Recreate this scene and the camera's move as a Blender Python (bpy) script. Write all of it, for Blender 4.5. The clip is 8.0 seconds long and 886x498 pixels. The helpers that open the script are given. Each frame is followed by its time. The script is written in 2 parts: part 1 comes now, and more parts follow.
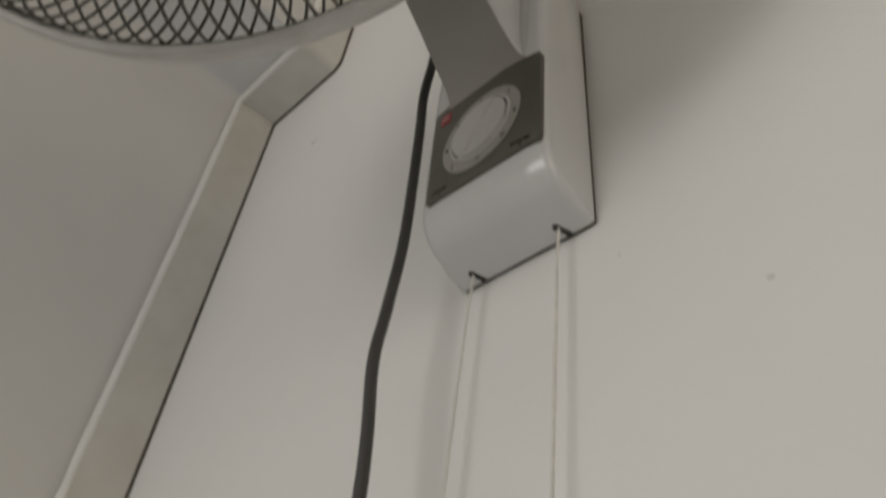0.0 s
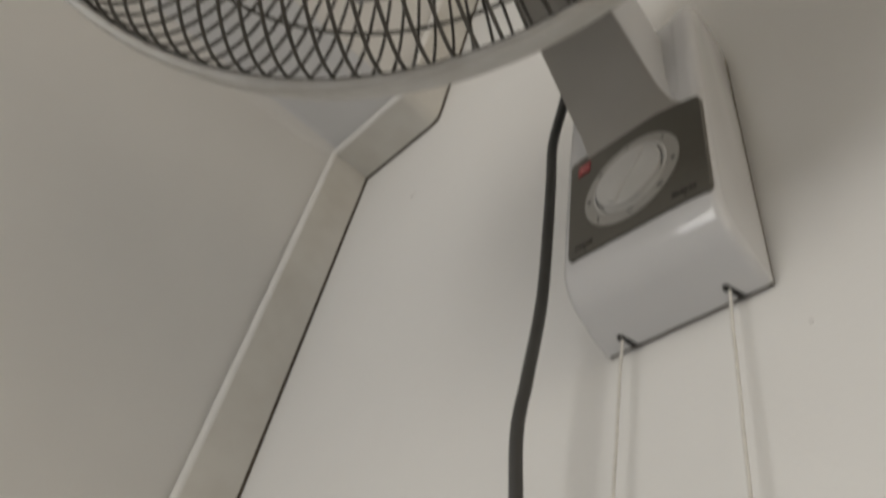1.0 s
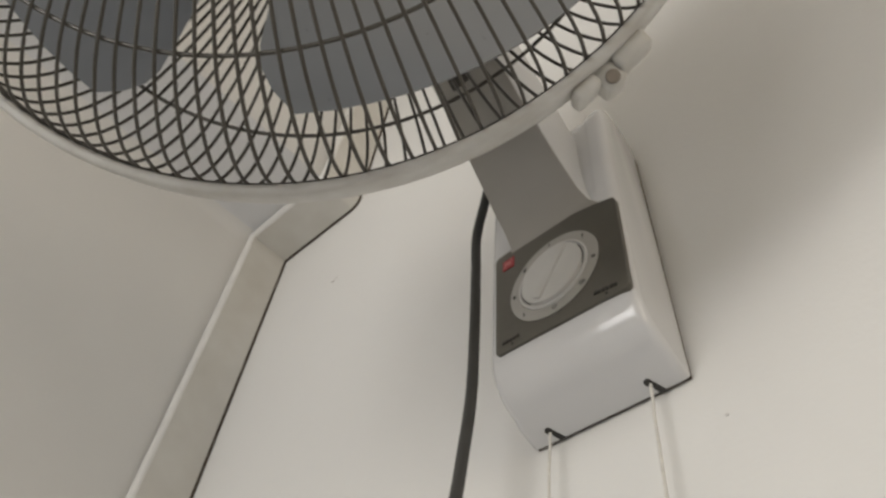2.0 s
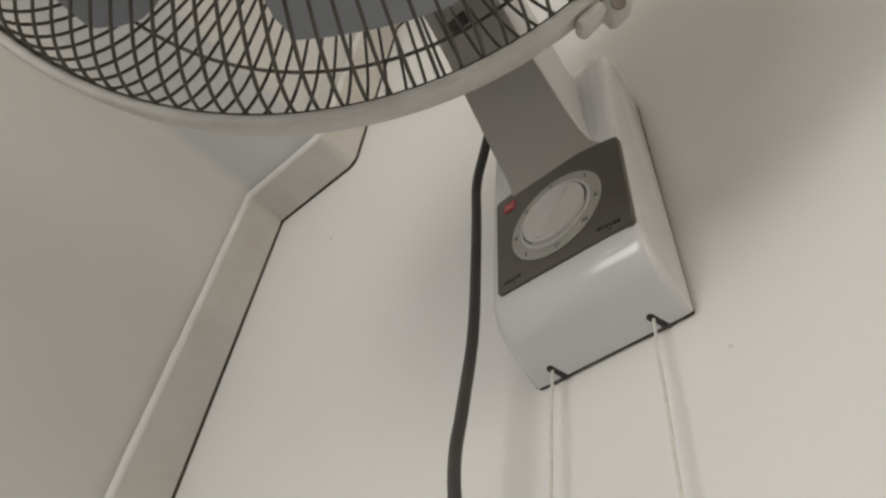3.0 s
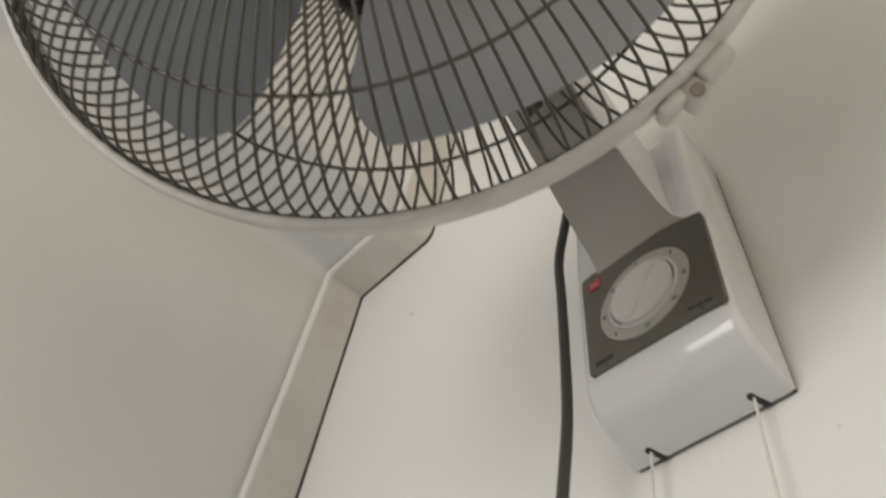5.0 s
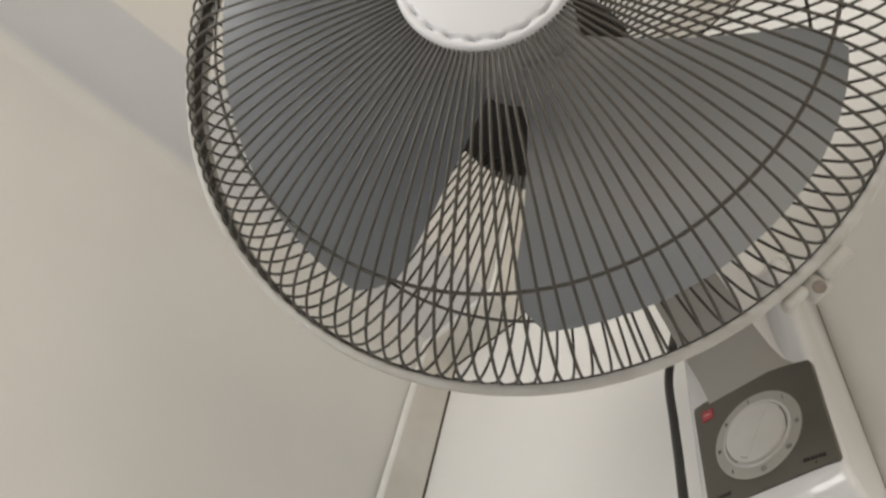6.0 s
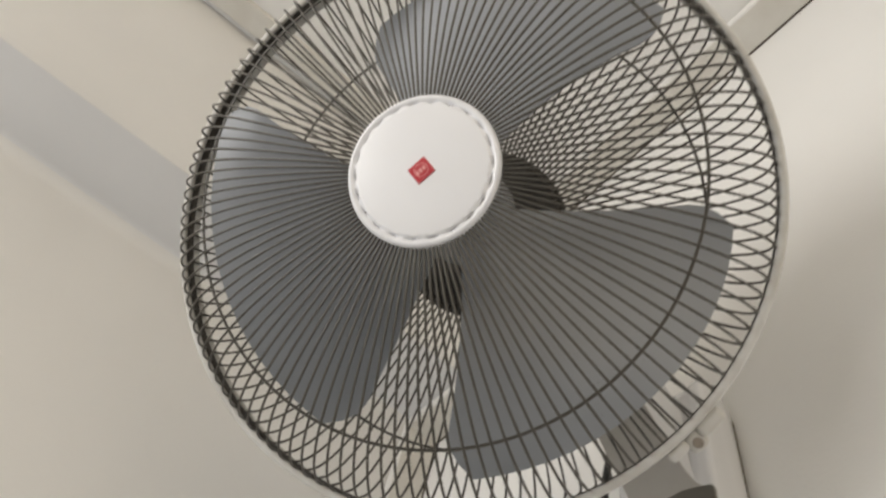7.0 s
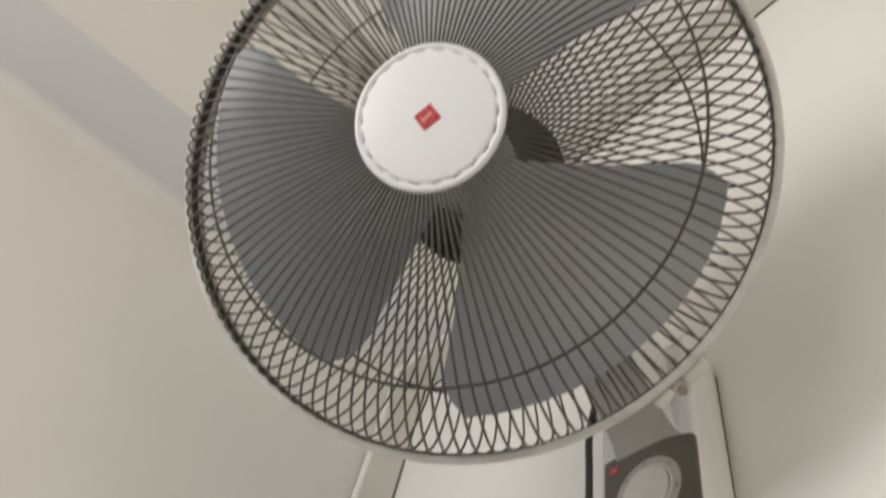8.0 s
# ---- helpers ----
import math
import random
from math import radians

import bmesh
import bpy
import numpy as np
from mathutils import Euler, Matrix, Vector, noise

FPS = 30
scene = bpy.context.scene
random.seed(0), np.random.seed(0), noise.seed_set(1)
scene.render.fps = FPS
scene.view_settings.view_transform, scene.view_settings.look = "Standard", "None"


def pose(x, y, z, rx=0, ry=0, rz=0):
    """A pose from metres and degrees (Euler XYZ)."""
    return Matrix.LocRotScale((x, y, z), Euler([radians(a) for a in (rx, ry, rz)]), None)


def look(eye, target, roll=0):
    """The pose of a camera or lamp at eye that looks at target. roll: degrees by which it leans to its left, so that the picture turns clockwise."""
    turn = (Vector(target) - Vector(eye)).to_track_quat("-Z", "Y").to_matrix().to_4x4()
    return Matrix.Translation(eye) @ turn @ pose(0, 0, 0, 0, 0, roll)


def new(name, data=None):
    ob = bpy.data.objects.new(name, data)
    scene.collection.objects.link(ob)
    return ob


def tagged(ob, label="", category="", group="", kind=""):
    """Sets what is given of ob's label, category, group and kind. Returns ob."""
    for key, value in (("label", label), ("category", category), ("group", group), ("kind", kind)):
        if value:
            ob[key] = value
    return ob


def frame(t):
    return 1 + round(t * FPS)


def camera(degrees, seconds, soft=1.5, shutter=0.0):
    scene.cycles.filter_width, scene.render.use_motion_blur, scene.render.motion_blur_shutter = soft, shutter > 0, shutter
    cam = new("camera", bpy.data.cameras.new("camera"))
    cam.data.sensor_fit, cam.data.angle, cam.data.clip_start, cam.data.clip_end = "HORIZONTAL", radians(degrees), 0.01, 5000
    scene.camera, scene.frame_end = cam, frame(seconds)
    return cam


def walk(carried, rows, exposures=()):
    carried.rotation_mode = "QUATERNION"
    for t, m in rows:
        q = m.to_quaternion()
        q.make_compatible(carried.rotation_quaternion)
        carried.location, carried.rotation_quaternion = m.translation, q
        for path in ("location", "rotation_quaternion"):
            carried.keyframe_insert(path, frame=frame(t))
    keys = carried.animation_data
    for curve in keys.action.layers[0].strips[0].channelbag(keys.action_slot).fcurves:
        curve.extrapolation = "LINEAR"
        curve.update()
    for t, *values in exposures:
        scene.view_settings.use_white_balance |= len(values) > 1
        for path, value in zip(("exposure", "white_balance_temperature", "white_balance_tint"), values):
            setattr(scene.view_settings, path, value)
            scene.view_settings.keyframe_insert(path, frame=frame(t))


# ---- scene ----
cam = camera(58.8, 8.0, soft=2.4, shutter=0.5)
Z0 = 1.75  # height of the fan base's lower edge over the floor


def aim(t, eye, turn):
    """A row of the walk: seconds, eye from the base's lower edge, and yaw, pitch, roll in degrees."""
    y, p = radians(turn[0]), radians(turn[1])
    e = Vector(eye) + Vector((0, 0, Z0))
    return t, look(e, e + Vector((-math.sin(y) * math.cos(p), math.cos(y) * math.cos(p), math.sin(p))), turn[2])


PATH = [
    (0, (0.2333, -0.2439, -0.2907), (51.84, 40.75, 8.81)),
    (0.3, (0.2291, -0.2399, -0.2723), (53.94, 42.88, 8.60)),
    (0.5, (0.2140, -0.2462, -0.2870), (55.10, 41.41, 9.67)),
    (0.8, (0.1810, -0.2452, -0.2864), (58.41, 41.31, 14.02)),
    (1, (0.1777, -0.2577, -0.2738), (58.70, 44.31, 15.04)),
    (1.2, (0.1770, -0.2688, -0.2742), (58.37, 46.95, 15.28)),
    (1.5, (0.1686, -0.2861, -0.2703), (55.73, 48.50, 13.06)),
    (1.8, (0.1803, -0.2789, -0.2694), (53.08, 50.85, 10.71)),
    (2, (0.1824, -0.2770, -0.2732), (50.95, 50.73, 8.99)),
    (2.2, (0.1794, -0.2753, -0.2727), (50.06, 50.21, 8.02)),
    (3.3, (0.1677, -0.2653, -0.2860), (50.51, 48.67, 8.65)),
    (3.5, (0.1708, -0.2655, -0.2824), (51.91, 48.85, 8.83)),
    (3.8, (0.1664, -0.2743, -0.2750), (54.11, 48.66, 8.95)),
    (4, (0.1573, -0.2745, -0.2768), (54.82, 48.79, 9.70)),
    (4.2, (0.1603, -0.2663, -0.2795), (54.97, 49.99, 9.86)),
    (5.3, (0.1861, -0.3168, -0.2831), (60.84, 53.11, 13.46)),
    (5.5, (0.1988, -0.3456, -0.2866), (62.38, 53.50, 14.64)),
    (6, (0.2187, -0.3917, -0.2894), (65.44, 52.21, 17.79)),
    (6.5, (0.2578, -0.4048, -0.3027), (66.28, 54.97, 18.60)),
    (6.7, (0.2958, -0.4168, -0.3010), (67.25, 55.47, 17.93)),
    (7, (0.3374, -0.4334, -0.3048), (67.21, 54.20, 18.80)),
    (7.2, (0.3532, -0.4464, -0.3085), (64.74, 54.52, 17.45)),
    (7.5, (0.3567, -0.4372, -0.3157), (65.78, 52.35, 18.52)),
    (7.8, (0.3554, -0.4411, -0.3144), (65.99, 51.65, 19.55)),
    (8, (0.3368, -0.4377, -0.3211), (64.47, 51.41, 18.86)),
]
EXPOSURES = [(0, -0.63), (0.5, -0.48), (1, -0.41), (1.5, -0.17), (2.2, -0.07), (3.5, -0.24), (4.2, -0.1), (5.5, 0.1), (6.5, 0.27), (7, 0.24), (8, 0.19)]
walk(cam, [aim(*row) for row in PATH], EXPOSURES)

# ---- world and light ----
world = bpy.data.worlds.new("sky")
world.use_nodes = True
scene.world = world
wn = world.node_tree.nodes
sky = wn.new("ShaderNodeTexSky")
sky.sky_type, sky.sun_disc, sky.sun_elevation, sky.sun_rotation = "NISHITA", False, radians(40), radians(200)
world.node_tree.links.new(sky.outputs[0], wn["Background"].inputs[0])
wn["Background"].inputs[1].default_value = 0.1

WIN = (-1.15, 0.52, 1.0, 2.15)  # window in the wall opposite: x from, to; z from, to
SOUTH, EAST, FAR_WEST, CEIL = -2.6, 2.2, -1.9, Z0 + 0.867
lamp = bpy.data.lights.new("window_light", "AREA")
lamp.shape, lamp.size, lamp.size_y, lamp.energy, lamp.color = "RECTANGLE", WIN[1] - WIN[0], WIN[3] - WIN[2], 33, (1.0, 0.985, 0.968)
lamp_ob = new("window_light", lamp)
lamp_ob.matrix_world = look(((WIN[0] + WIN[1]) / 2, SOUTH - 0.02, (WIN[2] + WIN[3]) / 2), ((WIN[0] + WIN[1]) / 2, 0, (WIN[2] + WIN[3]) / 2))

SIDE = (-1.9, -0.5, 1.2, 2.4)  # unseen window added in the east wall: y from, to; z from, to
lamp = bpy.data.lights.new("side_fill_light", "AREA")
lamp.shape, lamp.size, lamp.size_y, lamp.energy, lamp.color = "RECTANGLE", SIDE[1] - SIDE[0], SIDE[3] - SIDE[2], 11, (1.0, 0.845, 0.64)
lamp_ob = new("side_fill_light", lamp)
lamp_ob.matrix_world = look((EAST + 0.02, (SIDE[0] + SIDE[1]) / 2, (SIDE[2] + SIDE[3]) / 2), (0, (SIDE[0] + SIDE[1]) / 2, (SIDE[2] + SIDE[3]) / 2))


# ---- materials ----
def material(name, colour, rough=0.5, metal=0.0, vary=0.06, scale=14.0, fine=160.0, bump=0.05, tint=None, coat=0.0, sheen=0.0):
    """A surface with stains at one scale and grain at another."""
    m = bpy.data.materials.new(name)
    m.use_nodes = True
    n, l = m.node_tree.nodes, m.node_tree.links
    b = n["Principled BSDF"]
    co = n.new("ShaderNodeTexCoord")
    big, small = n.new("ShaderNodeTexNoise"), n.new("ShaderNodeTexNoise")
    big.inputs["Scale"].default_value, big.inputs["Detail"].default_value = scale, 5
    small.inputs["Scale"].default_value, small.inputs["Detail"].default_value = fine, 3
    for t in (big, small):
        l.new(co.outputs["Object"], t.inputs["Vector"])
    mix = n.new("ShaderNodeMix")
    mix.data_type = "RGBA"
    dark = tint or tuple(c * (1 - 2 * vary) for c in colour)
    mix.inputs[6].default_value, mix.inputs[7].default_value = (*colour, 1), (*dark, 1)
    ramp = n.new("ShaderNodeValToRGB")
    ramp.color_ramp.elements[0].position, ramp.color_ramp.elements[1].position = 0.35, 0.75
    l.new(big.outputs[0], ramp.inputs[0])
    l.new(ramp.outputs[0], mix.inputs[0])
    l.new(mix.outputs[2], b.inputs["Base Color"])
    r = n.new("ShaderNodeMapRange")
    r.inputs[3].default_value, r.inputs[4].default_value = max(rough - 0.07, 0.02), min(rough + 0.09, 1)
    l.new(small.outputs[0], r.inputs[0])
    l.new(r.outputs[0], b.inputs["Roughness"])
    b.inputs["Metallic"].default_value = metal
    b.inputs["Coat Weight"].default_value = coat
    if bump:
        h = n.new("ShaderNodeBump")
        h.inputs["Strength"].default_value, h.inputs["Distance"].default_value = bump, 0.002
        l.new(small.outputs[0], h.inputs["Height"])
        l.new(h.outputs[0], b.inputs["Normal"])
    return m


WALL_PAINT = material("white wall paint", (0.80, 0.792, 0.77), 0.62, vary=0.018, scale=5, fine=240, bump=0.09)
SIDE_PAINT = material("off-white side wall paint", (0.76, 0.748, 0.72), 0.6, vary=0.03, scale=4, fine=240, bump=0.09)
CEIL_PAINT = material("white ceiling paint", (0.84, 0.83, 0.81), 0.8, vary=0.02, scale=5, fine=200, bump=0.09)
TRIM_PAINT = material("cream trim plastic", (0.71, 0.693, 0.645), 0.42, vary=0.05, scale=22, fine=120, bump=0.05, tint=(0.63, 0.605, 0.55))
BEAD_WHITE = material("white bead paint", (0.80, 0.79, 0.76), 0.4, vary=0.05, scale=30, fine=140, bump=0.06)
SOFFIT_SHADE = material("soffit paint with cool shade", (0.725, 0.728, 0.732), 0.6, vary=0.03, scale=4, fine=240, bump=0.09)
SEAL_AND_SHADE = material("dark joint and gap shade", (0.095, 0.073, 0.052), 0.8, vary=0.2, scale=60)
FLOOR = material("grey vinyl floor", (0.105, 0.115, 0.135), 0.5, vary=0.1, scale=6, fine=90)
WHITE = material("glossy white plastic", (0.705, 0.706, 0.712), 0.08, vary=0.012, scale=20, fine=300, bump=0.01, coat=0.3)
CAP_WHITE = material("satin white plastic", (0.785, 0.79, 0.815), 0.33, vary=0.012, scale=20, fine=300, bump=0.01)
KNOB_WHITE = material("matte white knob plastic", (0.65, 0.645, 0.63), 0.4, vary=0.03, scale=60, fine=300, bump=0.02)
RIM_WHITE = material("dusty white plastic", (0.62, 0.61, 0.58), 0.45, vary=0.08, scale=45, fine=200, bump=0.03, tint=(0.5, 0.48, 0.44))
ARM_GREY = material("grey plastic", (0.385, 0.368, 0.338), 0.5, vary=0.03, scale=25, fine=300, bump=0.03)
PANEL_GREY = material("dark taupe label", (0.108, 0.101, 0.083), 0.4, vary=0.05, scale=40, fine=260, bump=0.02)
RING_GREY = material("pale grey print", (0.42, 0.41, 0.385), 0.45, vary=0.03, scale=40, fine=260, bump=0.01)
WIRE = material("grey-brown coated wire", (0.088, 0.080, 0.067), 0.4, metal=0.15, vary=0.12, scale=60, fine=260, bump=0.02)
RING_DARK = material("dark steel ring", (0.05, 0.042, 0.034), 0.42, metal=0.3, vary=0.15, scale=60, fine=260, bump=0.02)
BLADE = material("blue-grey blade plastic", (0.29, 0.305, 0.325), 0.3, vary=0.05, scale=12, fine=200, bump=0.01)
PATCH_BROWN = material("mottled brown", (0.30, 0.26, 0.22), 0.6, metal=0.3, vary=0.15, scale=90, fine=300, bump=0.03)
MOTOR_AND_SHADE = material("dark motor plastic and recess shade", (0.055, 0.05, 0.045), 0.55, vary=0.08, scale=25, fine=200, bump=0.02)
CABLE = material("dark grey cable rubber", (0.05, 0.048, 0.045), 0.45, vary=0.08, scale=60, fine=300, bump=0.03)
CORD = material("pale braided cord", (0.74, 0.72, 0.67), 0.8, vary=0.08, scale=400, fine=900, bump=0.3)
RED = material("red emblem", (0.46, 0.02, 0.032), 0.35, vary=0.05, scale=60, fine=300, bump=0.01)
BADGE_RED = material("dark red badge", (0.35, 0.014, 0.026), 0.4, vary=0.05, scale=60, fine=300, bump=0.01)
PALE_RED = material("pale badge print", (0.75, 0.35, 0.34), 0.4, vary=0.03, scale=60, fine=300, bump=0.0)
INK_AND_SHADE = material("dark print and slot shade", (0.03, 0.028, 0.026), 0.5, vary=0.05, scale=60, fine=300, bump=0.0)
FRAME = material("white window frame", (0.75, 0.75, 0.74), 0.35, vary=0.03, scale=20, fine=200, bump=0.02)


# ---- mesh helpers ----
def part(name, bm, mat, parent=None, label="", smooth=None):
    me = bpy.data.meshes.new(name)
    bmesh.ops.recalc_face_normals(bm, faces=bm.faces)
    if smooth:
        for f in bm.faces:
            f.smooth = True
        for e in bm.edges:
            if len(e.link_faces) == 2 and e.calc_face_angle(0) > radians(smooth):
                e.smooth = False
    bm.to_mesh(me)
    bm.free()
    me.materials.append(mat)
    ob = new(name, me)
    ob.parent = parent
    return tagged(ob, label)


def box(lo, hi, bevel=0.0, seg=2, bm=None):
    bm = bm or bmesh.new()
    r = bmesh.ops.create_cube(bm, size=1.0)["verts"]
    for v in r:
        v.co = Vector([a + (b - a) * (c + 0.5) for a, b, c in zip(lo, hi, v.co)])
    if bevel:
        es = list({e for v in r for e in v.link_edges})
        bmesh.ops.bevel(bm, geom=es, offset=bevel, segments=seg, profile=0.5, affect="EDGES")
    return bm


def grid_faces(bm, rows, close_u=False, close_v=False):
    """Quads between rows of vertices."""
    vs = [[bm.verts.new(p) for p in row] for row in rows]
    for i in range(len(vs) - (0 if close_u else 1)):
        a, b = vs[i], vs[(i + 1) % len(vs)]
        for j in range(len(a) - (0 if close_v else 1)):
            k = (j + 1) % len(a)
            bm.faces.new((a[j], a[k], b[k], b[j]))
    return vs


def lathe(profile, n=64, bm=None, closed=False):
    bm = bm or bmesh.new()
    rows = [[(r * math.cos(a), r * math.sin(a), z) for r, z in profile] for a in (2 * math.pi * i / n for i in range(n))]
    grid_faces(bm, rows, close_u=True, close_v=closed)
    bmesh.ops.remove_doubles(bm, verts=bm.verts, dist=1e-6)
    return bm


def tube(points, radius, sides=8, bm=None, caps=True):
    bm = bm or bmesh.new()
    pts = [Vector(p) for p in points]
    side = None
    rows = []
    for i, p in enumerate(pts):
        d = (pts[min(i + 1, len(pts) - 1)] - pts[max(i - 1, 0)]).normalized()
        side = (side - d * side.dot(d)).normalized() if side else d.orthogonal().normalized()
        up = d.cross(side)
        rows.append([p + radius * (math.cos(a) * side + math.sin(a) * up) for a in (2 * math.pi * k / sides for k in range(sides))])
    vs = grid_faces(bm, rows, close_v=True)
    if caps:
        bm.faces.new(vs[0][::-1]), bm.faces.new(vs[-1])
    return bm


def smooth_line(points, steps=6):
    """A Catmull-Rom line through points."""
    p = [Vector(q) for q in points]
    p = [2 * p[0] - p[1], *p, 2 * p[-1] - p[-2]]
    out = []
    for i in range(1, len(p) - 2):
        for k in range(steps):
            t = k / steps
            a, b, c, d = p[i - 1:i + 3]
            out.append(0.5 * (2 * b + (c - a) * t + (2 * a - 5 * b + 4 * c - d) * t * t + (3 * b - a - 3 * c + d) * t ** 3))
    return out + [p[-2]]


def prism(outline, y0, y1, bm=None):
    """A flat piece: an outline in x and z, from y0 to y1."""
    bm = bm or bmesh.new()
    a, b = ([bm.verts.new((x, y, z)) for x, z in outline] for y in (y0, y1))
    bm.faces.new(a), bm.faces.new(b[::-1])
    for i in range(len(a)):
        k = (i + 1) % len(a)
        bm.faces.new((a[i], b[i], b[k], a[k]))
    return bm


def structure(ob, label, category):
    return tagged(ob, label, category, kind="structure")


# ---- the corner of the room ----
WEST, T, WEST_END = -0.487, 0.013, -1.5
SOFFIT = Z0 + 0.487 + T
BEAM_FACE = -0.331 - T
floor = structure(part("floor", box((FAR_WEST - 0.12, SOUTH - 0.12, -0.1), (EAST + 0.12, 0.12, 0)), FLOOR), "grey vinyl floor of the small room", "floor")
ceiling = structure(part("ceiling", box((FAR_WEST - 0.12, SOUTH - 0.12, CEIL), (EAST + 0.12, 0.12, CEIL + 0.1)), CEIL_PAINT), "plain white painted flat ceiling", "ceiling")
wall_north = structure(part("wall_north", box((WEST - 0.12, 0, 0), (EAST + 0.12, 0.12, CEIL)), WALL_PAINT), "smooth white painted wall that carries the fan", "wall")
wall_west = structure(part("wall_west", box((WEST - 0.12, WEST_END, 0), (WEST, 0, CEIL)), SIDE_PAINT), "smooth off-white painted side wall at the corner", "wall")
wall_back = structure(part("wall_back", box((FAR_WEST, WEST_END, 0), (WEST - 0.12, WEST_END + 0.12, CEIL)), SIDE_PAINT), "plain off-white wall round the corner", "wall")
wall_far_west = structure(part("wall_far_west", box((FAR_WEST - 0.12, SOUTH - 0.12, 0), (FAR_WEST, WEST_END + 0.12, CEIL)), SIDE_PAINT), "plain off-white wall", "wall")


def holed(lo, hi, axis, a0, a1, z0, z1):
    """A wall with an opening from a0 to a1 along the axis and z0 to z1 in height."""
    bm = bmesh.new()
    for f, t, b, u in ((lo[axis], a0, lo[2], hi[2]), (a1, hi[axis], lo[2], hi[2]), (a0, a1, lo[2], z0), (a0, a1, z1, hi[2])):
        p, q = list(lo), list(hi)
        p[axis], q[axis], p[2], q[2] = f, t, b, u
        box(p, q, bm=bm)
    return bm


wall_south = structure(part("wall_south", holed((FAR_WEST, SOUTH - 0.12, 0), (EAST, SOUTH, CEIL), 0, *WIN), WALL_PAINT), "plain white painted wall with a wide window", "wall")
wall_east = structure(part("wall_east", holed((EAST, SOUTH - 0.12, 0), (EAST + 0.12, 0, CEIL), 1, *SIDE), WALL_PAINT), "plain white painted wall with an added window opening", "wall")
# boxed beam under the ceiling, coved where it meets the side wall
COVE = 0.021
prof = [(WEST, SOFFIT - COVE)] + [(WEST + COVE - COVE * math.cos(a), SOFFIT - COVE + COVE * math.sin(a)) for a in (radians(90 * i / 10) for i in range(1, 11))]
prof += [(BEAM_FACE - 0.002, SOFFIT), (BEAM_FACE, SOFFIT + 0.002), (BEAM_FACE, CEIL), (WEST, CEIL)]
beam = structure(part("beam", prism(prof, SOUTH, 0), SIDE_PAINT, smooth=50), "off-white boxed beam, its underside toned for cool shade", "beam")
beam.data.materials.append(SOFFIT_SHADE)
for f in beam.data.polygons:
    if f.normal.z < -0.9:
        f.material_index = 1

# trim that follows the corner: up the side wall, under the beam, up its face, along the ceiling
TW, GAP = 0.052, 0.0037


def ribbon(line, y0, y1):
    """A strip laid along a line in x and z, T thick to its left side."""
    bm = bmesh.new()
    pts = [Vector((x, z)) for x, z in line]
    rows = []
    for i, p in enumerate(pts):
        d0 = (p - pts[i - 1]).normalized() if i else (pts[1] - p).normalized()
        d1 = (pts[i + 1] - p).normalized() if i < len(pts) - 1 else d0
        n0, n1 = Vector((-d0.y, d0.x)), Vector((-d1.y, d1.x))
        m = (n0 + n1).normalized()
        q = p + m * (T / max(m.dot(n0), 0.4))
        rows.append([(p.x, y0, Z0 + p.y), (p.x, y1, Z0 + p.y), (q.x, y1, Z0 + q.y), (q.x, y0, Z0 + q.y)])
    vs = grid_faces(bm, rows, close_v=True)
    bm.faces.new(vs[0]), bm.faces.new(vs[-1][::-1])
    bmesh.ops.recalc_face_normals(bm, faces=bm.faces)
    return bm


XA, XB, ZS, ZC = -0.4725, -0.330, 0.4855, 0.854
CURVE = [(XB - 0.014 + 0.014 * math.sin(a), ZS + 0.0115 - 0.014 * math.cos(a)) for a in (radians(90 * i / 6) for i in range(7))]
trim_1 = new("trim_1")
structure(trim_1, "cream plastic corner trim with a dark open joint", "trim")
full = [(XA, -1.74), (XA, ZS), *CURVE, (XB, ZC), (EAST - 0.002, ZC)]
part("strip", ribbon(full, -GAP, -TW), TRIM_PAINT, trim_1)
bm = bmesh.new()
line = [Vector(p) for p in full]
rows = []
for i, p in enumerate(line):
    d0 = (p - line[i - 1]).normalized() if i else (line[1] - p).normalized()
    d1 = (line[i + 1] - p).normalized() if i < len(line) - 1 else d0
    n0, n1 = Vector((-d0.y, d0.x)), Vector((-d1.y, d1.x))
    m = (n0 + n1).normalized()
    a, b = p + m * 0.0004, p + m * 0.006 / max(m.dot(n0), 0.4)
    rows.append([(a.x, -0.0002, Z0 + a.y), (a.x, -GAP - 0.001, Z0 + a.y), (b.x, -GAP - 0.001, Z0 + b.y), (b.x, -0.0002, Z0 + b.y)])
grid_faces(bm, rows, close_v=True)
part("joint", bm, SEAL_AND_SHADE, trim_1, "dark open joint along the wall")
BEAD = [(XA - 0.0062, -1.74), (XA - 0.0062, ZS - 0.02), (XA - 0.0062, ZS + 0.0062), (XB - 0.03, ZS + 0.0042), (XB - 0.010, ZS + 0.0048), (XB - 0.0062, ZS + 0.0100), (XB - 0.0062, ZC + 0.0062), (EAST - 0.002, ZC + 0.0062)]
fine = [Vector(p).lerp(Vector(q), k / n) for p, q in zip(BEAD, BEAD[1:]) for n in [max(1, round((Vector(q) - Vector(p)).length / 0.02))] for k in range(n)] + [Vector(BEAD[-1])]
bm = tube([(p.x, -TW + 0.0005, Z0 + p.y) for p in fine], 0.0060, 10)
for v in bm.verts:  # uneven brushed paint
    v.co += 0.0009 * noise.noise_vector(v.co * 45)
part("edge_bead", bm, BEAD_WHITE, trim_1, "white painted bead along the strip", smooth=50)
trim_2 = structure(part("trim_2", box((XB, SOUTH, Z0 + ZC), (XB + 0.042, -TW, CEIL - 0.0004), 0.001), TRIM_PAINT), "cream plastic trim along beam and ceiling", "trim")
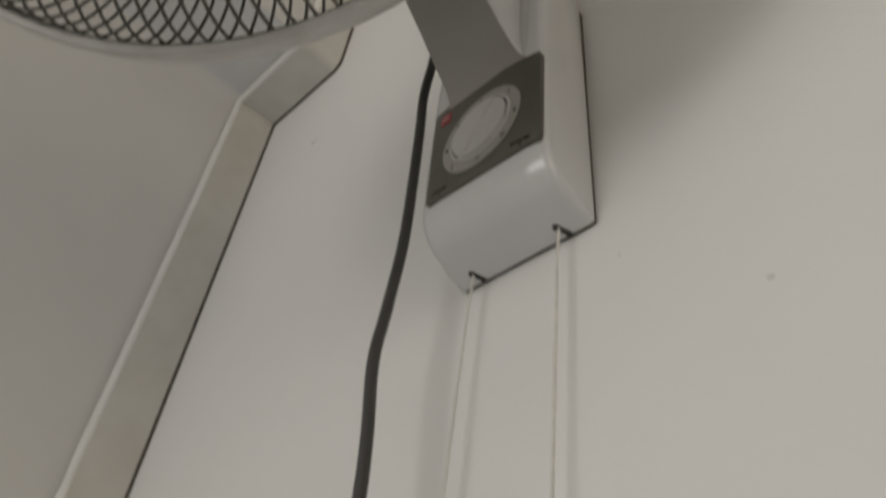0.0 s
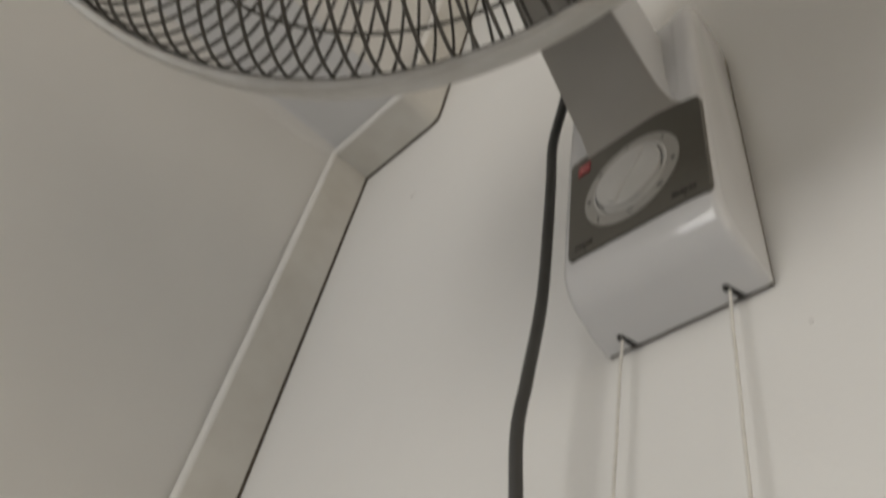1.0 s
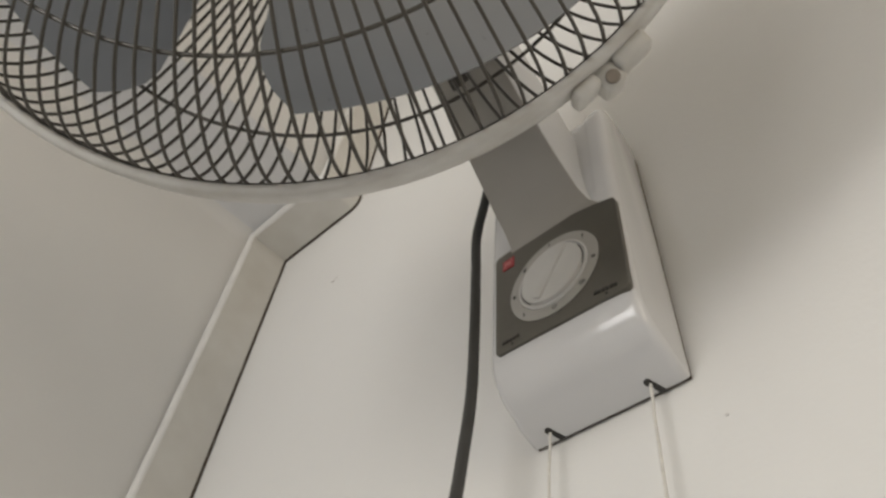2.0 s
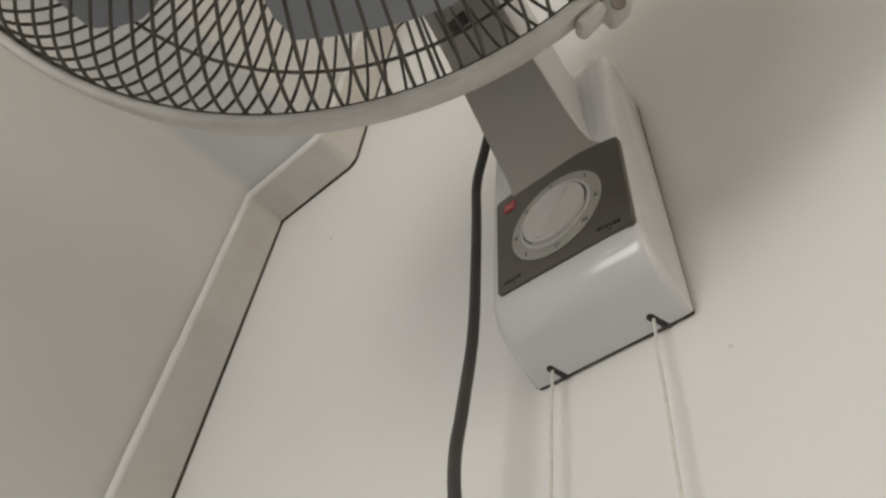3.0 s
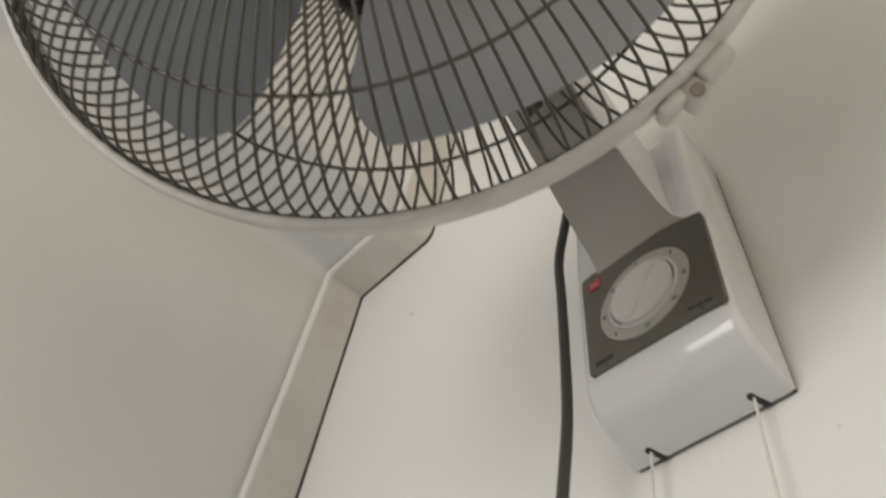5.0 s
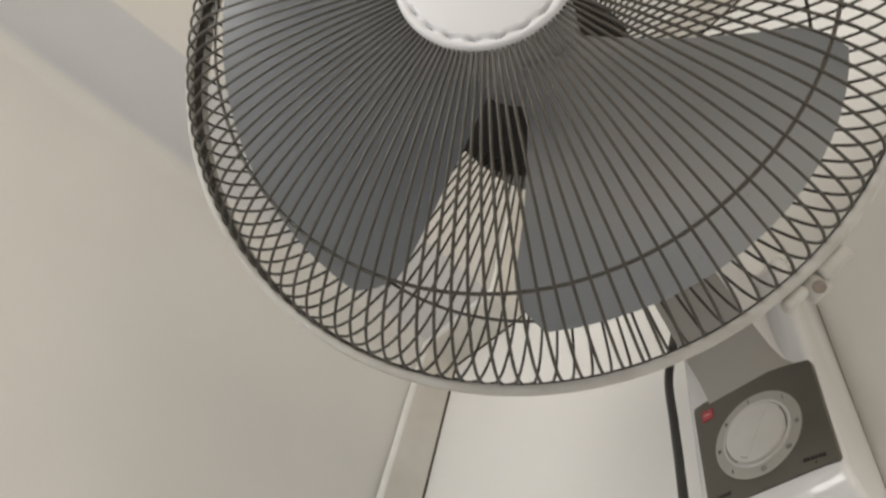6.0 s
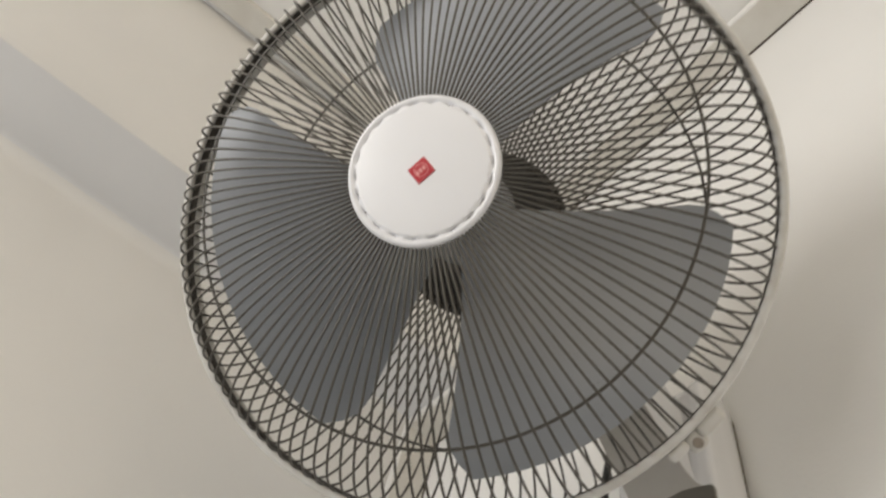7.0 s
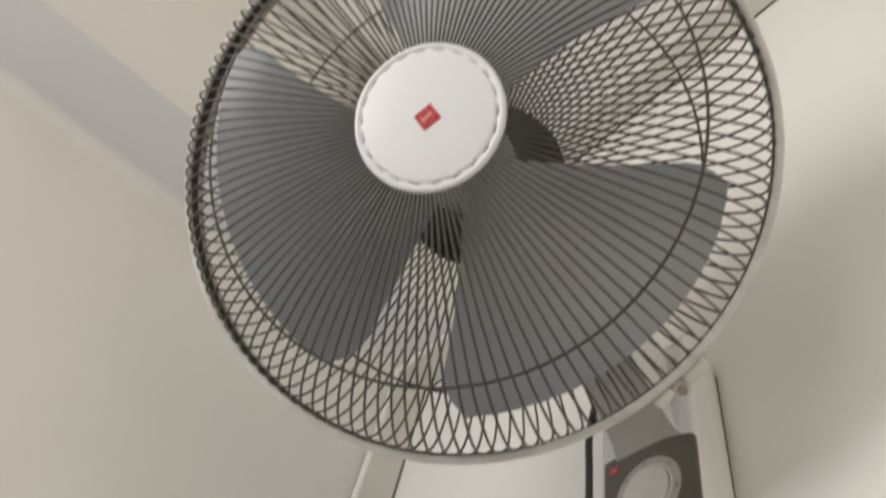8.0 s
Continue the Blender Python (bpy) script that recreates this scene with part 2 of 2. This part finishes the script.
# little raised ends where the pieces meet
part("strip_end", box((XB - 0.019, -TW - 0.0022, Z0 + ZS - 0.0010), (XB - 0.008, -TW + 0.004, Z0 + ZS + 0.0085), 0.0018), BEAD_WHITE, trim_1)
part("strip_end", box((XA - 0.010, -TW - 0.0025, Z0 + ZS - 0.014), (XA + 0.0008, -TW + 0.004, Z0 + ZS + 0.004), 0.0015), TRIM_PAINT, trim_1)


def window(name, w, h, m, label_text):
    """Four frame bars round an opening w wide and h high."""
    ob = structure(new(name), label_text, "window")
    ob.matrix_basis = m
    w /= 2
    for lo, hi in (((-w, -0.03, 0), (-w + 0.05, 0.03, h)), ((w - 0.05, -0.03, 0), (w, 0.03, h)), ((-w + 0.05, -0.03, 0), (w - 0.05, 0.03, 0.05)), ((-w + 0.05, -0.03, h - 0.05), (w - 0.05, 0.03, h))):
        part("window_frame", box(lo, hi, 0.003), FRAME, ob)
    return ob


window("window_1", WIN[1] - WIN[0], WIN[3] - WIN[2], pose((WIN[0] + WIN[1]) / 2, SOUTH - 0.07, WIN[2]), "wide white framed window in the far wall")
window("fill_window", SIDE[1] - SIDE[0], SIDE[3] - SIDE[2], pose(EAST + 0.07, (SIDE[0] + SIDE[1]) / 2, SIDE[2], 0, 0, 90), "unseen white framed window added for warm side light")

# ---- the wall fan ----
fan = new("wall_fan")
fan.location = (0, 0, Z0)
tagged(fan, "white wall-mounted fan with round wire guard and grey control label", "fan")

# base body: a side profile swept across, with rounded flanks
FRONT = -0.046


def offset_profile(prof, d):
    out = []
    for i, p in enumerate(prof):
        a, b = prof[max(i - 1, 0)], prof[min(i + 1, len(prof) - 1)]
        t = Vector((b[0] - a[0], b[1] - a[1])).normalized()
        out.append((p[0] + d * t.y, p[1] - d * t.x))
    return out


def rounded_sweep(prof, half, r, n=6):
    """Sweeps an open profile (y, z), back edge to back edge, across x, with rounded flanks."""
    bm = bmesh.new()
    rows = []
    for k in range(n + 1):
        a = radians(90 * k / n)
        rows.append((-(half - r + r * math.cos(a)), r * (1 - math.sin(a))))
    rows += [(-(half - 0.0105), 0), (-(half - 0.0125), 0), (-(half - 0.0165), 0)]
    rows = rows + [(-x, d) for x, d in rows[::-1]]
    grid = []
    for x, d in rows:
        ring = []
        for (y0, z0), (y1, z1) in zip(prof, offset_profile(prof, d)):
            k = min(1, 0.25 + 0.75 * (-y0 - 0.003) / 0.02)
            y, z = min(y0 + (y1 - y0) * k, -0.003), z0 + (z1 - z0) * k
            if abs(x) < half - 0.012 and y < -0.03 and z > 0.118:  # recessed between the flanks beside the arm
                k = min(1, (z - 0.118) / 0.014) * (1 if abs(x) < half - 0.016 else 0.25)
                y += 0.0025 * k
            taper = 1 + (0.03 if x > 0 else -0.045) * min(1, -y / 0.046)
            bow = (x / half) ** 2 * min(1, -y / 0.046)
            low = max(0, min(1, (0.034 - z) / 0.02))
            ring.append((x * taper - 0.048 * z, y + (0.0012 + 0.0022 * low) * bow, z + 0.0015 * low * bow))
        grid.append(ring)
    vs = grid_faces(bm, grid, close_v=True)
    bm.faces.new(vs[0]), bm.faces.new(vs[-1][::-1])
    return bm


PROFILE = [(-0.003, -0.0036)] + [(-0.02, -0.0016)] + [(FRONT + 0.026 - 0.026 * math.sin(a), 0.027 - 0.026 * math.cos(a)) for a in (radians(10 + 80 * i / 8) for i in range(9))]
PROFILE += [(FRONT, 0.06), (FRONT, 0.10), (FRONT, 0.117), (FRONT, 0.1225), (FRONT, 0.128), (FRONT, 0.135), (FRONT + 0.001, 0.18), (FRONT + 0.002, 0.215), (FRONT + 0.004, 0.227), (FRONT + 0.009, 0.2345), (-0.028, 0.236), (-0.017, 0.231), (-0.008, 0.221), (-0.003, 0.212)]
body = part("body", rounded_sweep(PROFILE, 0.0492, 0.0058), WHITE, fan, "glossy white plastic base", smooth=50)
part("mounting_gap_shade", prism([(-0.0475, -0.0022), (0.0486, -0.0022), (0.0388, 0.2060), (-0.0565, 0.2060)], -0.0045, -0.0002), SEAL_AND_SHADE, fan, "recessed mounting plate, dark for the shade in the gap")
for x in (-0.0315, 0.0315):
    bm = bmesh.new()
    hole = [(-0.0008 + 0.0022 * math.cos(a), -0.0112 + 0.0024 * math.sin(a)) for a in (radians(30 * k) for k in range(12))]
    for outline in (hole, [(-0.0014, -0.0100), (0.0010, -0.0120), (0.0046, -0.002), (0.0006, -0.002)]):
        prism(outline, -0.0022, 0.005, bm=bm)
    for v in bm.verts:
        y = v.co.z
        v.co = Vector((x + v.co.x, y, 0.003 if v.co.y > 0 else -0.0019 - 0.118 * (y + 0.02)))
    part("slot_shade", bm, INK_AND_SHADE, body, "dark inlay for the shade inside the pull cord slot")

# label with arched top
def corner(c, r, a0):
    """A rounded corner about c, from the angle a0 on."""
    return [(c[0] + r * math.cos(radians(a0 + 18 * k)), c[1] + r * math.sin(radians(a0 + 18 * k))) for k in range(6)]


pts = corner((-0.0375, 0.0325), 0.003, 180) + corner((0.0452, 0.0294), 0.003, 270)
pts += [(0.0457, 0.1030), (0.0446, 0.1058)]
pts += [(0.0425 - 0.0860 * u, 0.1068 + 0.0105 * u + 0.0052 * (1 - (2 * u - 1) ** 2)) for u in (i / 14 for i in range(15))]
pts += [(-0.0448, 0.1166), (-0.0457, 0.1146)]
bm = prism(pts, FRONT + 0.0025, FRONT - 0.0009)
label = part("label", bm, PANEL_GREY, fan, "dark taupe control label with dial print")


def disc(x, z, r, y0, y1, n=48, sx=1.0):
    return prism([(x + sx * r * math.cos(a), z + r * math.sin(a)) for a in (2 * math.pi * i / n for i in range(n))], y0, y1)


DX, DZ, Y = 0.0008, 0.0690, FRONT - 0.0009
part("dial_ring", disc(DX, DZ, 0.0316, Y + 0.0005, Y - 0.0006), RING_GREY, label, "pale grey dial ring")
R90 = Matrix.Rotation(radians(90), 4, "X")
bm = lathe([(0.0, 0.0), (0.0245, 0.0), (0.0245, 0.0008), (0.0241, 0.0013), (0.0232, 0.0014), (0.0224, 0.0003), (0.0, 0.0004)], 64)
knob_rim = part("knob_collar", bm, KNOB_WHITE, label, "white dial collar", smooth=35)
knob_rim.matrix_basis = Matrix.Translation((DX, Y - 0.0005, DZ)) @ R90
bm = lathe([(0.0, 0.0), (0.0216, 0.0), (0.0215, 0.0019), (0.0211, 0.0026), (0.0203, 0.0029), (0.0, 0.0032)], 64)
knob = part("knob", bm, KNOB_WHITE, fan, "round white speed knob", smooth=35)
knob.matrix_basis = Matrix.Translation((DX, Y - 0.0006, DZ)) @ R90
bm = box((-0.0032, -0.0190, 0.0018), (0.0032, 0.0190, 0.0041), 0.0011, 3)
ridge = part("grip_ridge", bm, KNOB_WHITE, knob, "raised grip bar")
ridge.matrix_basis = Matrix.Rotation(radians(-30), 4, "Z")
# open ends of the finger recess beside the knob, shade drawn as dark arcs
for mid in (8, 201):
    bm = bmesh.new()
    grid_faces(bm, [[(DX + r * math.cos(radians(mid + 4 * k)), Y - 0.0017 - 0.0004 * math.cos(0.3 * k), DZ + r * math.sin(radians(mid + 4 * k))) for k in range(-6, 7)] for r in (0.0215, 0.0221)])
    part("knob_gap_shade", bm, INK_AND_SHADE, label, "dark arc for the shade in the gap beside the knob")
# printed figures round the dial
for ang, count in ((-137, 1), (180, 2), (138, 2), (95, 1), (-46, 3), (-10, 2), (40, 1)):
    px, pz = DX + 0.0284 * math.cos(radians(ang)), DZ + 0.0284 * math.sin(radians(ang))
    bm = bmesh.new()
    for k in range(count):
        ox = (k - (count - 1) / 2) * 0.0013
        box((px + ox - 0.0003, Y - 0.0009, pz - 0.0014), (px + ox + 0.0003, Y - 0.0004, pz + 0.0014), bm=bm)
    part("figure", bm, INK_AND_SHADE, label, "dark speed figure")
px, pz = DX + 0.0284 * math.cos(radians(-88)), DZ + 0.0275 * math.sin(radians(-88))
bm = bmesh.new()
ring = [[(px + r * math.cos(a), Y - 0.0009, pz + r * math.sin(a)) for a in (2 * math.pi * i / 20 for i in range(20))] for r in (0.0011, 0.0017)]
grid_faces(bm, ring, close_v=True)
part("figure", bm, INK_AND_SHADE, label, "dark speed figure")
bm = bmesh.new()
for k, wd in enumerate((0.002, 0.0016, 0.0018, 0.0014, 0.002, 0.0016)):
    box((0.0270 + k * 0.0025, Y - 0.0005, 0.0335 - 0.0004 * k), (0.0270 + k * 0.0025 + wd, Y + 0.0002, 0.0357 - 0.0004 * k), bm=bm)
part("caption", bm, INK_AND_SHADE, label, "dark printed caption")
bm = bmesh.new()
for k in range(5):
    box((-0.0355 + k * 0.0025, Y - 0.0005, 0.0352), (-0.0338 + k * 0.0025, Y + 0.0002, 0.0372), bm=bm)
part("caption", bm, INK_AND_SHADE, label, "dark printed caption")
for x, z in ((0.0345, 0.0298), (-0.0285, 0.0325)):
    part("arrow_print", prism([(x - 0.0008, z + 0.0007), (x + 0.0008, z + 0.0007), (x, z - 0.0009)], Y - 0.0005, Y + 0.0002), INK_AND_SHADE, label, "small dark printed triangle")
badge = part("badge", box((-0.0388, Y - 0.0005, 0.1005), (-0.0298, Y + 0.0003, 0.1095)), BADGE_RED, label, "small red badge")
bm = bmesh.new()
for k in range(3):
    box((-0.0366 + k * 0.0016, Y - 0.0008, 0.1041), (-0.0355 + k * 0.0016, Y - 0.0003, 0.1060), bm=bm)
for lo, hi in (((-0.0377, 0.1020), (-0.0309, 0.1022)), ((-0.0377, 0.1079), (-0.0309, 0.1081)), ((-0.0377, 0.1022), (-0.0375, 0.1079)), ((-0.0311, 0.1022), (-0.0309, 0.1079))):
    box((lo[0], Y - 0.0007, lo[1]), (hi[0], Y - 0.0003, hi[1]), bm=bm)
part("print", bm, PALE_RED, badge, "pale print on the badge")

# arm that leans out of the base, white with a grey underside
UNDER = [(-0.036, 0.102), (-0.0459, 0.1115), (-0.0470, 0.1190), (-0.0515, 0.1310), (-0.060, 0.1455), (-0.078, 0.170), (-0.100, 0.194), (-0.130, 0.222), (-0.165, 0.247), (-0.205, 0.268)]
RIGHT = [0.040, 0.0352, 0.0292, 0.0245, 0.0214, 0.0180, 0.0158, 0.0155, 0.016, 0.016]
LEFT = [-0.0335, -0.0338, -0.0342, -0.0356, -0.0378, -0.0392, -0.0392, -0.0382, -0.0375, -0.0365]


def arm_rows(lift, depth, inset, r=0.004):
    rows = []
    for i, (y, z) in enumerate(UNDER):
        a, b = UNDER[max(i - 1, 0)], UNDER[min(i + 1, len(UNDER) - 1)]
        t = Vector((0, b[0] - a[0], b[1] - a[1])).normalized()
        n = Vector((0, -t.z, t.y))  # out of the underside
        if n.z > 0:
            n = -n
        x0, x1 = LEFT[i] + inset, RIGHT[i] - inset
        p = Vector((0, y, z)) + n * lift
        rows.append([Vector((x0, 0, 0)) + p - n * r, Vector((x0 + r * 0.3, 0, 0)) + p - n * r * 0.3, Vector((x0 + r, 0, 0)) + p, Vector((x1 - r, 0, 0)) + p, Vector((x1 - r * 0.3, 0, 0)) + p - n * r * 0.3,
                     Vector((x1, 0, 0)) + p - n * r, Vector((x1, 0, 0)) + p - n * depth, Vector((x0, 0, 0)) + p - n * depth])
    return rows


bm = bmesh.new()
vs = grid_faces(bm, arm_rows(0, 0.05, 0, 0.003), close_v=True)
bm.faces.new(vs[0]), bm.faces.new(vs[-1][::-1])
arm = part("arm", bm, WHITE, fan, "white plastic arm", smooth=40)
bm = bmesh.new()
vs = grid_faces(bm, arm_rows(0.0006, 0.003, 0.0012, 0.0006), close_v=True)
bm.faces.new(vs[0]), bm.faces.new(vs[-1][::-1])
part("arm_cover", bm, ARM_GREY, arm, "grey plastic underside of the arm", smooth=40)
bm = box((-0.0075, -0.005, -0.002), (0.0075, 0.005, 0.0022), 0.0012, 2)
recess = part("recess_shade", bm, MOTOR_AND_SHADE, arm, "dark block for the shade in an opening of the arm", smooth=40)
recess.matrix_basis = Matrix.Translation((-0.017, -0.1245, 0.2172)) @ Matrix.Rotation(radians(-43), 4, "X")

# head: its axis leans down and out into the room
C, N = Vector((0.0549, -0.3195, 0.1769)), Vector((0.4633, -0.5752, -0.6742)).normalized()
U = Vector((0, 0, 1)).cross(N).normalized()
V = N.cross(U)
HEAD = Matrix(((U.x, V.x, N.x, C.x), (U.y, V.y, N.y, C.y), (U.z, V.z, N.z, C.z), (0, 0, 0, 1)))


def head_part(*args, **kw):
    ob = part(*args, **kw)
    ob.matrix_basis = HEAD
    return ob


bm = lathe([(0.0, -0.195), (0.03, -0.193), (0.048, -0.185), (0.06, -0.17), (0.066, -0.145), (0.070, -0.105), (0.071, -0.0885), (0.066, -0.0845), (0.0, -0.0835)], 56)
motor = head_part("motor_housing", bm, MOTOR_AND_SHADE, fan, "dark plastic motor housing", smooth=40)
bm = lathe([(0.0, 0.024), (0.018, 0.024), (0.030, 0.020), (0.036, 0.010), (0.038, -0.006), (0.038, -0.041), (0.036, -0.046), (0.0, -0.046)], 48)
hub = head_part("blade_hub", bm, BLADE, fan, "grey blade hub", smooth=40)


def blade_mesh():
    bm = bmesh.new()
    nr, na = 16, 16
    rows = []
    for i in range(nr + 1):
        s = i / nr
        r = 0.034 + (0.193 - 0.034) * s
        span = radians(37 + 8 * s - 20 * max(0, s - 0.82) ** 1.7 * 6)
        sweep = radians(-5 * s)
        pitch = radians(44 - 25 * s)
        row = []
        for j in range(na + 1):
            a = (j / na * 2 - 1) * span
            z = -math.tan(pitch) * r * a * 0.75 + 0.006 * (1 - (a / span) ** 2)
            row.append((r * math.cos(a + sweep), r * math.sin(a + sweep), z - 0.0095))
        rows.append(row)
    grid_faces(bm, rows)
    bmesh.ops.recalc_face_normals(bm, faces=bm.faces)
    bmesh.ops.solidify(bm, geom=bm.faces[:], thickness=0.0016)
    return bm


blade = part("blade", blade_mesh(), BLADE, hub, smooth=50)
PHASE = 79
for k in range(3):
    b = blade if k == 0 else new("blade", blade.data)
    b.parent = hub
    b.matrix_basis = Matrix.Rotation(radians(PHASE + 120 * k), 4, "Z")

# outer band that clamps the two guards
bm = lathe([(0.2190, -0.0138), (0.2224, -0.0146), (0.2231, -0.0132), (0.2239, -0.004), (0.2241, 0.0030), (0.2236, 0.0056), (0.2224, 0.0068), (0.2194, 0.0064), (0.2182, 0.0047), (0.2180, -0.003)], 160, closed=True)
band = head_part("guard_band", bm, RIM_WHITE, fan, "dusty white plastic band round the guard", smooth=60)
bm = bmesh.new()
for lo, hi, r in (((-0.027, -0.0042, -0.0125), (-0.0125, 0.003, 0.0040), 0.0030), ((-0.0140, -0.0098, -0.0155), (-0.0015, 0.003, 0.0012), 0.0034),
                  ((-0.0030, -0.0066, -0.0120), (0.0165, 0.003, 0.0036), 0.0030)):
    box(lo, hi, r, 3, bm)
clip = part("clip", bm, RIM_WHITE, band, "white plastic clasp", smooth=40)
clip.matrix_basis = Matrix.Rotation(radians(-46), 4, "Z") @ Matrix.Translation((0.2258, 0, 0)) @ Matrix.Rotation(radians(90), 4, "Z")
bm = lathe([(0.0, 0.0), (0.0030, 0.0), (0.0034, 0.0004), (0.0034, 0.0011), (0.0028, 0.0015), (0.0, 0.0012)], 24)
clasp_patch = part("clasp_patch", bm, PATCH_BROWN, band, "small round brown patch on the clasp", smooth=40)
clasp_patch.matrix_basis = clip.matrix_basis @ Matrix.Translation((-0.0078, -0.0050, 0.0009))


def torus(R, z, r, n=160, sides=8):
    return lathe([(R + r * math.cos(a), z + r * math.sin(a)) for a in (2 * math.pi * k / sides for k in range(sides))], n, closed=True)


FRONT_WIRE = [(0.046, 0.0682), (0.07, 0.0682), (0.0998, 0.0665), (0.1297, 0.0625), (0.1544, 0.0567), (0.1769, 0.0489), (0.1920, 0.0405), (0.2047, 0.0303), (0.2130, 0.0195), (0.2167, 0.0095), (0.2175, 0.003)]
REAR_WIRE = [(0.2172, -0.004), (0.2152, -0.0185), (0.2065, -0.0345), (0.1915, -0.0485), (0.1742, -0.058), (0.14, -0.069), (0.10, -0.0755), (0.062, -0.0785)]
COUNT, RW = 124, 0.00092


def guard(name, prof, ring_r, ring_z, label_text, turn):
    g = head_part(name, torus(ring_r, ring_z, 0.0011, 128, 6), WIRE, fan, label_text, smooth=60)
    line = smooth_line([(r, 0, z) for r, z in prof], 3)
    first = part("wire", tube(line, RW, 6), WIRE, g, smooth=70)
    for k in range(COUNT):
        o = first if k == 0 else new("wire", first.data)
        o.parent = g
        o.matrix_basis = Matrix.Rotation(turn + 2 * math.pi * k / COUNT, 4, "Z")
    return g


front_guard = guard("front_guard", FRONT_WIRE, 0.1746, 0.0480, "domed front guard of grey-brown wires", radians(0.4))
rear_guard = guard("rear_guard", REAR_WIRE, 0.1757, -0.0590, "rear guard of grey-brown wires", radians(1.3))
part("edge_ring", lathe([(0.2172, 0.0002), (0.2179, 0.0002), (0.2179, 0.0042), (0.2177, 0.0046), (0.2172, 0.0038)], 160, closed=True), RING_DARK, front_guard, "dark steel edge ring", smooth=60)
part("edge_ring", lathe([(0.2170, -0.0030), (0.2178, -0.0034), (0.2179, -0.0003), (0.2172, -0.0003)], 160, closed=True), RING_DARK, rear_guard, "dark steel edge ring", smooth=60)
part("guard_plate", lathe([(0.03, -0.0765), (0.064, -0.0765), (0.067, -0.0795), (0.064, -0.0835), (0.03, -0.0835)], 64, closed=True), MOTOR_AND_SHADE, rear_guard, "dark plate of the rear guard", smooth=40)

# front cap with a scalloped groove
bm = bmesh.new()
rows = []
NA, LOBES = 198, 22
for i in range(NA):
    a = 2 * math.pi * i / NA
    lobe = 0.5 + 0.5 * math.cos(LOBES * a)
    row = []
    for r, z in ((0.0455, 0.0715), (0.0505, 0.0722), (0.0520, 0.0745), (0.0521, 0.0770), (0.0513, 0.0791), (0.0498, 0.0800), (0.0484, 0.0799),
                 (0.0474 - 0.0004 * lobe, 0.0797 - 0.0016 * lobe), (0.0468 - 0.0006 * lobe, 0.0794 - 0.0024 * lobe), (0.0458 - 0.0008 * lobe, 0.0795 - 0.0002 * lobe),
                 (0.0449, 0.0803), (0.0430, 0.0806), (0.03, 0.0816), (0.015, 0.0822), (0.0, 0.0824)):
        row.append((r * math.cos(a), r * math.sin(a), z - 0.0085))
    rows.append(row)
grid_faces(bm, rows, close_u=True)
bmesh.ops.remove_doubles(bm, verts=bm.verts, dist=1e-6)
cap = head_part("front_cap", bm, CAP_WHITE, fan, "round white plastic centre cap with a scalloped groove", smooth=60)
TILT = Matrix.Translation((0.0007, -0.0021, 0.0739)) @ Matrix.Rotation(radians(37.5), 4, "Z")
emblem = part("emblem", box((-0.0069, -0.0064, -0.0006), (0.0069, 0.0064, 0.0006), 0.0003, 1), RED, cap, "red square emblem with pale print")
emblem.matrix_basis = TILT
bm = bmesh.new()
grid_faces(bm, [[(rx * math.cos(a), rx * 0.92 * math.sin(a), 0.0008) for a in (2 * math.pi * k / 36 for k in range(36))] for rx in (0.0045, 0.0049)], close_v=True)
part("emblem_print", bm, PALE_RED, cap, "pale oval print").matrix_basis = TILT
bm = bmesh.new()
for x in (-0.0028, -0.0002, 0.0024):
    box((x - 0.0010, -0.0014, 0.0005), (x + 0.0007, 0.0014, 0.00085), bm=bm)
part("emblem_print", bm, PALE_RED, cap, "pale printed bars").matrix_basis = TILT

# pull cords
for x, dx in ((-0.0325, -0.002), (0.0312, 0.003)):
    bm = tube(smooth_line([(0, 0.0045, 0.004), (0.0003, 0, -0.012), (dx * 0.5, -0.001, -0.12), (dx, -0.0015, -0.34)], 8), 0.00085, 6)
    for k, v in enumerate(bm.verts):
        v.co += 0.00012 * Vector((math.sin(v.co.z * 2600), math.cos(v.co.z * 2600), 0))
    cord = part("pull_cord", bm, CORD, smooth=70)
    cord.location = (x, -0.0105, Z0)
    tagged(cord, "pale braided pull cord hanging from the fan base", "cord", "pull cords")

# power cable that comes out behind the arm and hangs down
bm = tube(smooth_line([(-0.030, -0.062, 0.205), (-0.046, -0.058, 0.199), (-0.060, -0.0505, 0.182), (-0.0675, -0.047, 0.157), (-0.0665, -0.045, 0.12), (-0.0645, -0.0435, 0.07), (-0.0630, -0.0425, 0.015),
                       (-0.0650, -0.0435, -0.035), (-0.0658, -0.0445, -0.07), (-0.0608, -0.041, -0.13), (-0.0575, -0.038, -0.25), (-0.058, -0.03, -0.5)], 6), 0.0034, 12)
cable = part("power_cable", bm, CABLE, smooth=70)
cable.location = (0.0012, 0, Z0)
tagged(cable, "dark grey rubber power cable hanging free below the fan", "cable")

# small specks on the paint
MARK, FAINT = material("grey mark", (0.46, 0.44, 0.41), 0.7), material("faint mark", (0.69, 0.675, 0.65), 0.7)
for x, z, size, mat in ((-0.336, 0.349, 0.0016, MARK), (-0.331, 0.351, 0.0008, MARK), (0.133, -0.081, 0.0013, FAINT), (0.062, -0.031, 0.0008, FAINT), (-0.12, 0.42, 0.0006, MARK)):
    part("speck", disc(x, Z0 + z, size, 0.001, -0.0003, 10, 1.5), mat, wall_north, "small grey mark")
